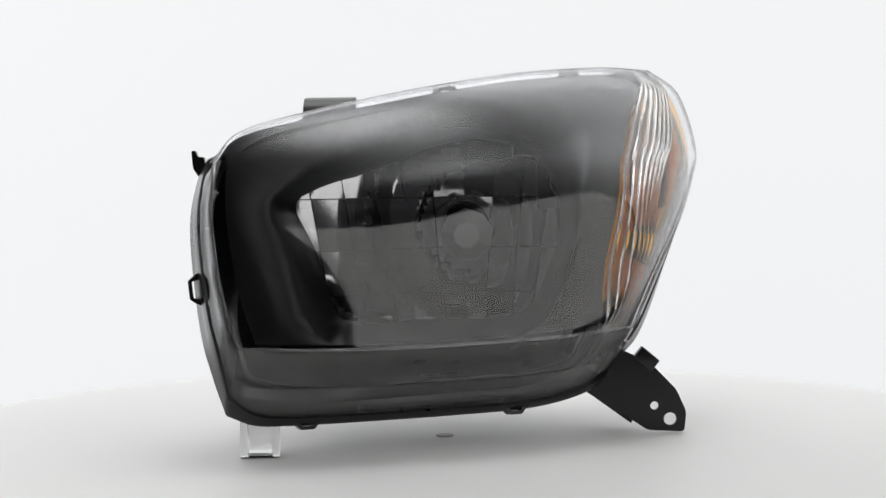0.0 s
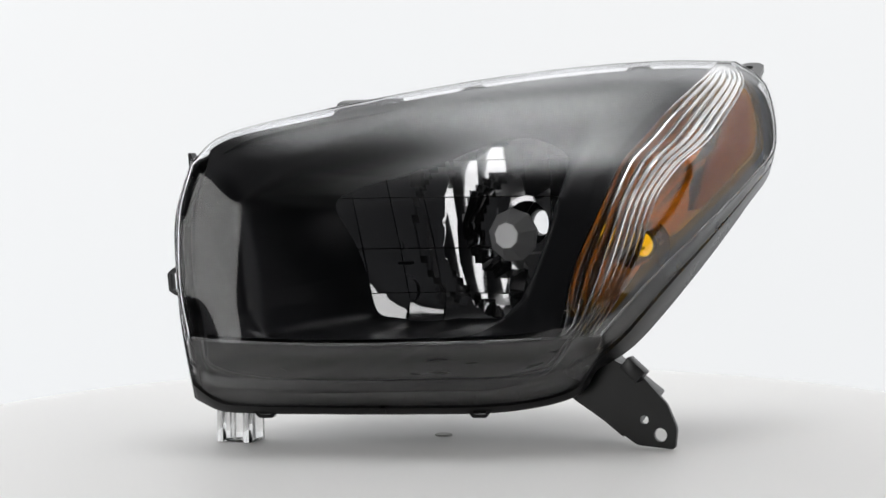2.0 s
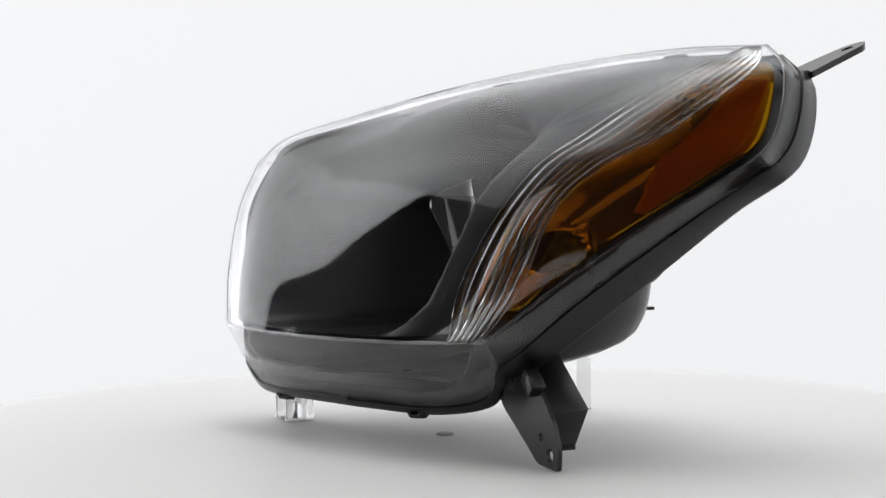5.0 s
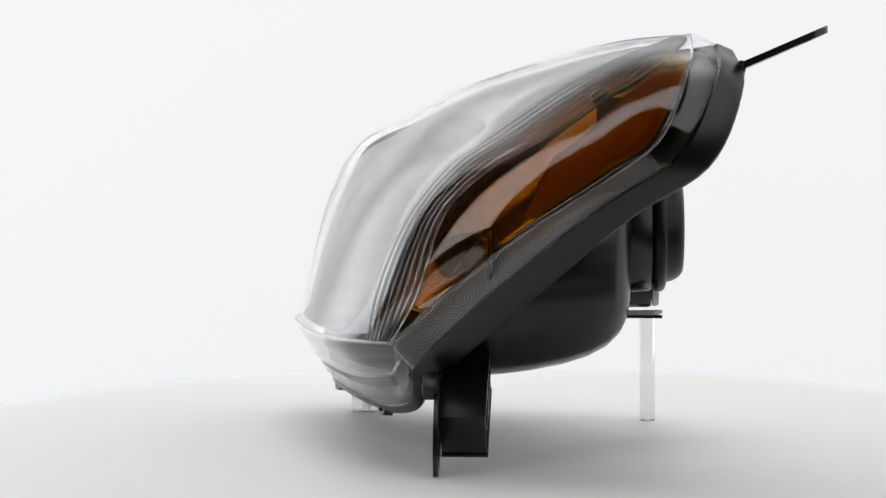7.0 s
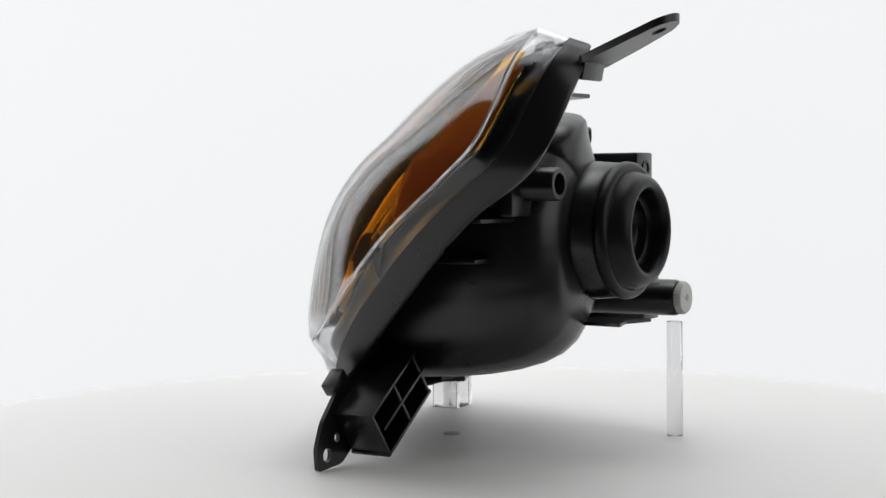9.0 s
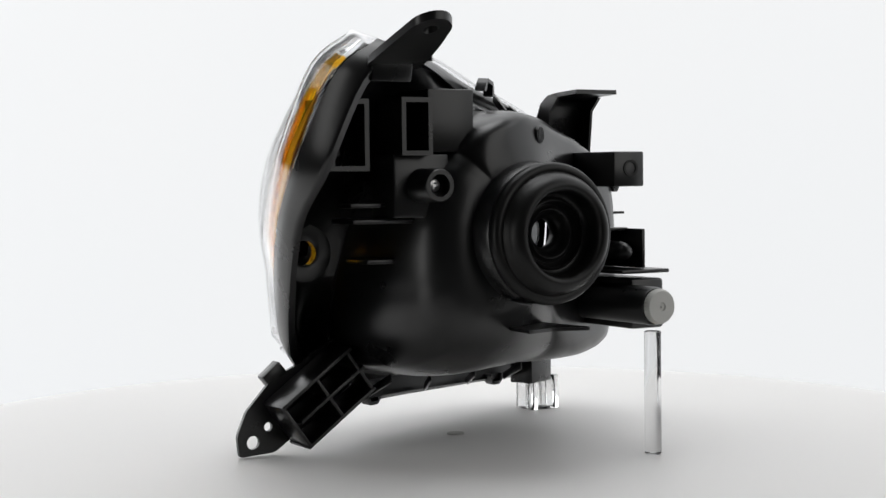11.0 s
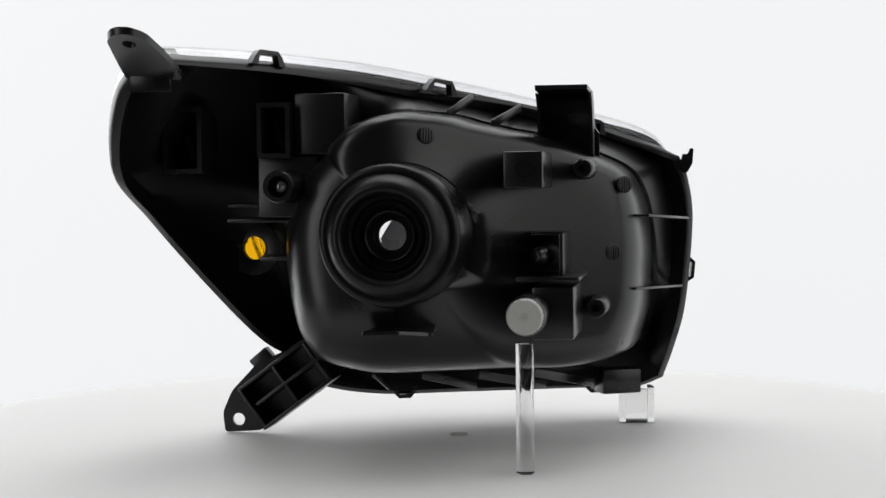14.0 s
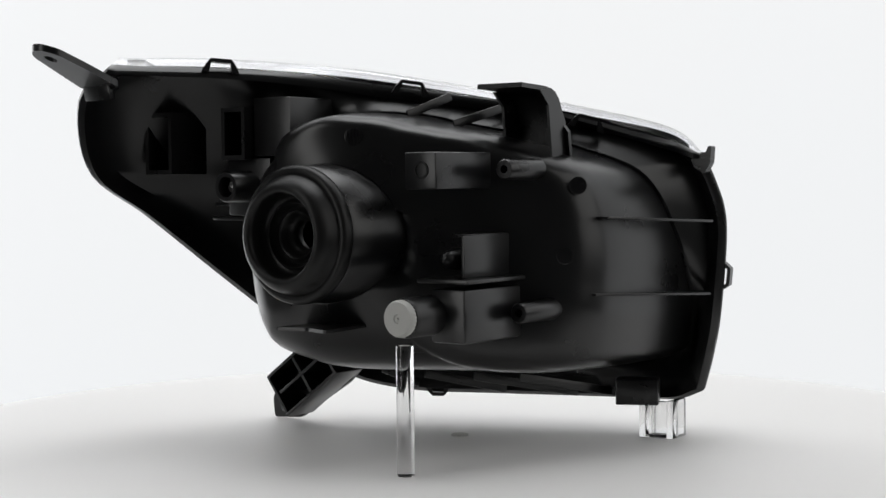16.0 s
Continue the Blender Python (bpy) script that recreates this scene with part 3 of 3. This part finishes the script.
def build_signal(lamp):
    sv = np.linspace(0, 1, 24)
    ob = part("amber_lens", solid_sheet(sample_face("signal", sv, 0.0046)[:, 3:-2], sample_face("signal", sv, 0.0062)[:, 3:-2]), AMBER, lamp, "translucent amber turn signal lens", smooth=50)
    # silvered chamber behind it, open at the socket
    face0 = sample_face("signal", sv)
    depth = (np.minimum(0.024, 0.0115 + (1 - sv) * 0.03)[:, None] * (0.55 + 0.45 * np.sin(np.pi * TV))[None])[..., None]
    depth = np.maximum(depth, 0.0112)
    g = face0 + (sample_face("signal", sv, 1.0) - face0) * depth
    bm = bmesh.new()
    grid_mesh(bm, g[:, 4:-4])
    gone = [f for f in bm.faces if math.hypot(f.calc_center_median().x - .1336, f.calc_center_median().z - .1368) < 0.0135]
    bmesh.ops.delete(bm, geom=gone, context="FACES")
    for v in bm.verts:
        r = math.hypot(v.co.x - .1336, v.co.z - .1368)
        if v.is_boundary and r < 0.020:
            v.co.x, v.co.z = .1336 + (v.co.x - .1336) * 0.0135 / r, .1368 + (v.co.z - .1368) * 0.0135 / r
    ob = part("signal_reflector", bm, CHAMBER, lamp, "dark silvered signal chamber", smooth=50)
    m = ob.modifiers.new("wall", "SOLIDIFY")
    m.thickness = 0.0012
    # deep amber prism panel
    g2 = sample_face("signal", np.linspace(0, 1, 61), 0.0102)
    rows = []
    for jt in range(int(NT * 0.44), int(NT * 0.93)):
        t = max(0.0, (jt / NT - 0.44) / 0.24)
        i_a = max(0.90 - 0.36 * t, 0.56)
        rows.append([g2[int(round(60 * (i_a + (0.97 - i_a) * k / 6))), jt] for k in range(7)])
    bm = bmesh.new()
    grid_mesh(bm, rows)
    gone = [f for f in bm.faces if math.hypot(f.calc_center_median().x - .1336, f.calc_center_median().z - .1368) < 0.014]
    bmesh.ops.delete(bm, geom=gone, context="FACES")
    ob = part("signal_prism", bm, PRISM, lamp, "deep orange prism panel in the signal chamber", smooth=50)
    m = ob.modifiers.new("wall", "SOLIDIFY")
    m.thickness, m.offset = 0.0015, -1
    # socket collar
    bm = bmesh.new()
    add_lathe(bm, (0.1336, 0.034, 0.1368), (0, 1, 0), [(0.0086, -0.003), (0.0082, 0.004), (0.0105, 0.005), (0.019, 0.0045), (0.019, 0.0025), (0.0098, 0.002), (0.0098, -0.003)], 32)
    part("socket_collar", bm, BLACK, lamp)


def build_boot(lamp):
    bm = bmesh.new()
    turned = [(0.030, 0.1428), (0.0436, 0.1428), (0.0449, 0.1438), (0.0454, 0.1462), (0.0450, 0.1492), (0.0436, 0.1512), (0.0412, 0.1520), (0.0396, 0.1514), (0.0388, 0.1522), (0.0374, 0.1570), (0.0350, 0.1612), (0.0320, 0.1636), (0.0296, 0.1640), (0.0278, 0.1624), (0.0268, 0.1590),
              (0.0262, 0.1530), (0.0252, 0.1490), (0.0232, 0.1484), (0.0222, 0.1502), (0.0210, 0.1504), (0.0202, 0.1466), (0.0186, 0.1443), (0.0169, 0.1448), (0.0158, 0.1466), (0.0145, 0.1460), (0.0133, 0.1420), (0.0108, 0.1400), (0.0094, 0.1390), (0.0093, 0.1330), (0.0102, 0.1300)]
    add_lathe(bm, (BX, 0, BZ), (0, 1, 0), turned, 72)
    part("rubber_boot", bm, RUBBER, lamp, "ribbed black rubber bulb boot", smooth=60)


def peg(lamp, name, x, z, y0, y1, r, hole):
    bm = bmesh.new()
    add_lathe(bm, (x, 0, z), (0, 1, 0), [(r * 1.08, y0), (r, y1 - 0.001), (r - 0.0008, y1), (hole, y1), (hole, y1 - 0.010), (0.0003, y1 - 0.010)], 28)
    return part(name, bm, BLACK, lamp)


def build_rear_fittings(lamp):
    peg(lamp, "locating_peg", -.102, .190, .040, .078, .0066, .0028)
    peg(lamp, "locating_peg", -.110, .098, .034, .075, .0066, .0028)
    peg(lamp, "screw_boss", .0880, .1803, .055, .136, .0105, .0070)
    bm = bmesh.new()
    add_lathe(bm, (.0880, .127, .1803), (0, 1, 0), [(0.0001, 0.0016), (0.0012, 0.0016), (0.002, 0.003), (0.0036, 0.0026), (0.0042, 0.0)], 20)
    part("screw", bm, STEEL, lamp, "small zinc screw in its boss")
    bm = bmesh.new()
    add_box(bm, pose(.088, .098, .180), .040, .030, .040, .0015)
    part("boss_pad", bm, BLACK, lamp)
    # square boss with a hole
    bm = bmesh.new()
    add_box(bm, pose(-.068, .0915, .1895), .025, .060, .0235, .0012)
    box = part("square_boss", bm, BLACK, lamp)
    bm = bmesh.new()
    add_lathe(bm, (-.069, .1216, .190), (0, 1, 0), [(0.0058, 0), (0.0058, 0.0006), (0.0042, 0.0006), (0.0042, -0.002), (0.0001, -0.002)], 24)
    part("boss_hole", bm, RUBBER, box)
    # beam adjuster
    bm = bmesh.new()
    add_box(bm, pose(-.086, .087, .098), .027, .062, .034, .002)
    adj = part("adjuster_block", bm, BLACK, lamp)
    bm = bmesh.new()
    add_lathe(bm, (-.0718, 0, .0985), (0, 1, 0), [(0.013, .06), (0.0128, .143), (0.0118, .1455), (0.004, .146)], 36)
    part("adjuster_sleeve", bm, BLACK, adj)
    bm = bmesh.new()
    n = 60
    rings = []
    for r, y, tooth in ((0.009, .1462, 0), (0.0112, .1464, 1), (0.0112, .1495, 1), (0.0104, .1512, 0), (0.0030, .1515, 0), (0.0024, .1506, 0), (0.0010, .1506, 0), (0.0007, .1516, 0), (0.0001, .1517, 0)):
        rings.append([(-.0718 + (r + tooth * 0.0006 * (k % 2)) * math.cos(2 * math.pi * k / n), y, .0985 + (r + tooth * 0.0006 * (k % 2)) * math.sin(2 * math.pi * k / n)) for k in range(n)])
    rings_mesh(bm, rings)
    part("adjuster_wheel", bm, GREY, adj, "grey toothed nylon adjuster wheel", smooth=35)
    for (x, y, z, sx, sy, sz) in ((-.0905, .083, .1350, .0026, .05, .027), (-.083, .088, .1200, .040, .064, .0026), (-.0800, .075, .1480, .022, .03, .0022)):
        bm = bmesh.new()
        add_box(bm, pose(x, y, z), sx, sy, sz, .0006)
        part("guide_plate", bm, BLACK, adj)
    bm = bmesh.new()
    add_lathe(bm, (-.077, 0, .133), (0, 1, 0), [(0.0078, .058), (0.0072, .098), (0.0058, .105), (0.0032, .109), (0.0001, .110)], 24)
    part("guide_pin", bm, BLACK, adj)
    # fin under the boot
    bm = bmesh.new()
    add_plate(bm, rounded([(.026, .095), (.032, .150), (.010, .143), (-.014, .152), (-.007, .095)], .003), [], lambda a, b, d: (a, b, .0865 + d), .0022)
    part("lower_fin", bm, BLACK, lamp)
    # closed and hollow stiffener boxes of the upper outer corner
    for (x, y, z, sx, sy, sz) in ((.066, .088, .221, .034, .050, .040), (.110, .090, .158, .045, .03, .003), (.110, .092, .168, .045, .02, .003), (.098, .075, .132, .034, .03, .003)):
        bm = bmesh.new()
        add_box(bm, pose(x, y, z), sx, sy, sz, .0012)
        part("stiffener_box", bm, BLACK, lamp)
    for (x, y, z, w, d, h) in ((.1510, .121, .211, .026, .034, .043), (.0950, .104, .217, .022, .034, .036)):
        bm = bmesh.new()
        t = .003
        for dx, dz, sx, sz in ((-w / 2 + t / 2, 0, t, h), (w / 2 - t / 2, 0, t, h), (0, h / 2 - t / 2, w - 2 * t, t), (0, -h / 2 + t / 2, w - 2 * t, t)):
            add_box(bm, pose(x + dx, y, z + dz), sx, d, sz)
        part("hollow_box", bm, BLACK, lamp, smooth=20)
        bm = bmesh.new()
        add_box(bm, pose(x + .002, y - d * 0.25, z - .002, 0, 18, 0), .005, d * 0.4, h * 0.55, .001)
        part("box_tongue", bm, BLACK, lamp, smooth=20)
    # ribs between the bowl and the rim
    for (p, q_) in (((-.137, .016, .1575), (-.162, -.082, .153)), ((-.128, .018, .1070), (-.157, -.088, .102)), ((-.010, .060, .228), (-.022, .026, .241)), ((-.038, .045, .221), (-.052, .0, .234)), ((.055, .01, .046), (.052, -.03, .031)), ((.02, .005, .044), (-.01, -.055, .028)), ((-.02, .0, .044), (-.06, -.075, .027)), ((-.06, .0, .046), (-.10, -.085, .027))):
        p, q_ = Vector(p), Vector(q_)
        bm = bmesh.new()
        d = q_ - p
        rot = d.to_track_quat("X", "Z").to_matrix().to_4x4()
        add_box(bm, Matrix.Translation((p + q_) / 2) @ rot, d.length, .0015 if abs(p.z - q_.z) > .008 else .012, .006 if abs(p.z - q_.z) > .008 else .0018, .0004)
        part("stiffening_rib", bm, BLACK, lamp)
    # round date stamps moulded into the back
    for x, z in ((-.1265, .179), (-.119, .133), (-.004, .2125)):
        rise = 0.010 * math.exp(-max(math.hypot(x - BX, z - BZ) - 0.0468, 0) / 0.016)
        c, n = Vector((x, 0.0302 + 0.64 * (x + 0.124) + rise, z)), Vector((-.54, .84, 0))
        rot = n.to_track_quat("Z", "Y").to_matrix().to_4x4()
        bm = bmesh.new()
        add_lathe(bm, c, n, [(0.0058, -0.003), (0.0058, 0.0004), (0.0052, 0.0006), (0.0001, 0.0004)], 24)
        for k in range(-2, 3):
            w = 2 * math.sqrt(0.005 ** 2 - (k * 0.0019) ** 2)
            add_box(bm, Matrix.Translation(c) @ rot @ pose(k * 0.0019, 0, 0.0008), 0.0007, w, 0.0008)
        part("date_stamp", bm, BLACK, lamp, smooth=30)
    # lower inner foot block
    bm = bmesh.new()
    add_box(bm, pose(-.1145, -.068, .0325, 0, 0, 25), .030, .02, .018, .001)
    part("support_block", bm, BLACK, lamp)


def build_brackets(lamp):
    # lower mounting foot: plate with two holes and a waffle of ribs behind
    foot = [(.094, .032), (.074, .052), (.094, .076), (.110, .068), (.126, .0585), (.142, .052), (.162, .031), (.169, .015), (.1675, .0005), (.141, .002), (.126, .012)]
    bm = bmesh.new()
    add_plate(bm, rounded(foot, .003), [(.1573, .0099, .0046), (.146, .0196, .0030)], lambda a, b, d: (a, .0015 + d + 0.04 * (a - .15), b), .003)
    part("mounting_foot", bm, BLACK, lamp, "black plastic mounting foot with two holes", smooth=25)
    a0, d = Vector((.098, .052)), Vector((.81, -.59))
    nrm = Vector((.59, .81))
    for off, l0, l1 in ((.016, -.012, .050), (0.0, -.012, .046), (-.017, -.010, .052)):
        p0, p1 = a0 + nrm * off + d * l0, a0 + nrm * off + d * l1
        bm = bmesh.new()
        m = pose((p0.x + p1.x) / 2, .019, (p0.y + p1.y) / 2, 0, 36.1, 0)
        add_box(bm, m, (p1 - p0).length, .030, .0024, .0005)
        part("foot_rib", bm, BLACK, lamp)
    for l in (-.008, .020, .050):
        p = a0 + d * l
        bm = bmesh.new()
        add_box(bm, pose(p.x, .019, p.y, 0, 36.1, 0), .0024, .029, .034, .0005)
        part("foot_rib", bm, BLACK, lamp)
    bm = bmesh.new()
    add_box(bm, pose(.140, -.001, .054, 0, 40, 0), .016, .010, .010, .001)
    part("foot_lug", bm, BLACK, lamp)
    # upper outer arm
    bm = bmesh.new()
    strap = [(.132, .188), (.134, .215), (.138, .236), (.146, .2435), (.155, .2435), (.162, .237), (.165, .215), (.168, .190)]
    add_plate(bm, rounded(strap, .004), [(.150, .232, .0042)], lambda a, b, dd: (a, b, .2475 + (b - .19) * 0.42 + dd), .0045)
    part("upper_arm", bm, BLACK, lamp, "black plastic mounting arm with a bolt hole", smooth=25)
    bm = bmesh.new()
    add_box(bm, pose(.152, .1905, .2465, -12, 0, 0), .026, .005, .014, .0012)
    part("arm_root", bm, BLACK, lamp)
    # upper middle bracket, bent strap
    bm = bmesh.new()
    prof = [(.006, .198), (.010, .222), (.016, .236), (.026, .2435), (.060, .246)]
    th = .003
    ys = curve_points([(a, b, 0) for a, b in prof], 16)
    nrm2 = np.gradient(ys, axis=0)
    nrm2 = np.stack([-nrm2[:, 1], nrm2[:, 0]], 1)
    nrm2 /= np.linalg.norm(nrm2, axis=1, keepdims=True)
    rows = []
    for k in range(16):
        y, z = ys[k, 0], ys[k, 1]
        yb, zb = y - nrm2[k, 0] * th, z - nrm2[k, 1] * th
        x0, x1 = -.104 - (0.004 if k < 4 else 0), -.068 + (0.0 if k < 4 else -0.001)
        rows.append([(x0, y, z), (x1, y, z), (x1, yb, zb), (x0, yb, zb)])
    v = rings_mesh(bm, rows)
    bm.faces.new(v[0]), bm.faces.new(v[-1])
    part("upper_bracket", bm, BLACK, lamp, "bent black plastic mounting bracket", smooth=35)
    for x in (-.105, -.069):
        bm = bmesh.new()
        add_plate(bm, [(.004, .198), (.010, .222), (.018, .2375), (.028, .2435), (.040, .2415), (.030, .232), (.026, .198)], [], lambda a, b, dd: (x + dd, a, b), .002)
        part("bracket_gusset", bm, BLACK, lamp, smooth=20)
    # small tab on the inner top corner
    bm = bmesh.new()
    add_plate(bm, rounded([(-.158, .190), (-.166, .186), (-.1705, .193), (-.1715, .2045), (-.169, .205), (-.1672, .2005), (-.163, .2005), (-.1625, .196), (-.156, .196)], .0012), [], lambda a, b, dd: (a, -.077 + dd, b), .006)
    part("side_tab", bm, BLACK, lamp, smooth=25)


def clip(lamp, pos, along, outw, w=.020, h=.0075):
    """A little bridge-shaped retaining clip on the rim."""
    x = Vector(along).normalized()
    z = (Vector(outw) - Vector(outw).project(x)).normalized()
    y = z.cross(x)
    m = Matrix((x, y, z)).transposed()
    o = Vector(pos)
    bm = bmesh.new()
    add_plate(bm, rounded([(-w / 2 - .003, -.002), (-w / 2, h * 0.5), (-w / 2 + .003, h), (w / 2 - .003, h), (w / 2, h * 0.5), (w / 2 + .003, -.002), (w / 2 - .002, -.002), (w / 2 - .0035, h - .0025), (-w / 2 + .0035, h - .0025), (-w / 2 + .002, -.002)], .0006, 2), [],
              lambda a, b, d: o + m @ Vector((a, d - .0035, b)), .007)
    part("retaining_clip", bm, BLACK, lamp, smooth=25)


def build_clips(lamp):
    clip(lamp, (.096, .131, .260), (.66, .74, .08), (0, -.1, 1))
    clip(lamp, (-.002, .046, .2445), (.73, .66, .14), (-.1, 0, 1))
    clip(lamp, (-.098, -.028, .2195), (.72, .52, .22), (-.2, 0, 1))
    clip(lamp, (.1865, .148, .191), (.05, .75, .55), (1, -.1, -.5), .012, .004)
    clip(lamp, (.1525, .047, .117), (.3, .72, .6), (1, -.3, -.5), .012, .004)
    clip(lamp, (-.1635, -.1, .114), (-.1, 0, 1), (-1, -.2, 0), .018, .0075)
    clip(lamp, (-.096, -.094, .0265), (.9, .35, 0), (0, -.1, -1), .015, .0065)
    clip(lamp, (.043, -.042, .0275), (.9, .42, 0), (0, -.1, -1), .015, .0065)


def build_headlight():
    lamp = new("headlight")
    tagged(lamp, "black car headlight with clear lens and amber turn signal", "headlight")
    build_housing(lamp)
    build_lens(lamp)
    build_bezel(lamp)
    build_reflector(lamp)
    build_signal(lamp)
    build_boot(lamp)
    build_rear_fittings(lamp)
    build_brackets(lamp)
    build_clips(lamp)
    return lamp


build_studio()
turntable = build_turntable()
acrylic_block, acrylic_rod = build_stands()
headlight = build_headlight()


def motions():
    """Everything on the turntable goes round with it at an even rate."""
    rows = [(t * 0.5, pose(0, 0, 0, 0, 0, TURN * t * 0.5)) for t in range(33)]
    for thing in (turntable, acrylic_block, acrylic_rod, headlight):
        walk(thing, rows)


motions()
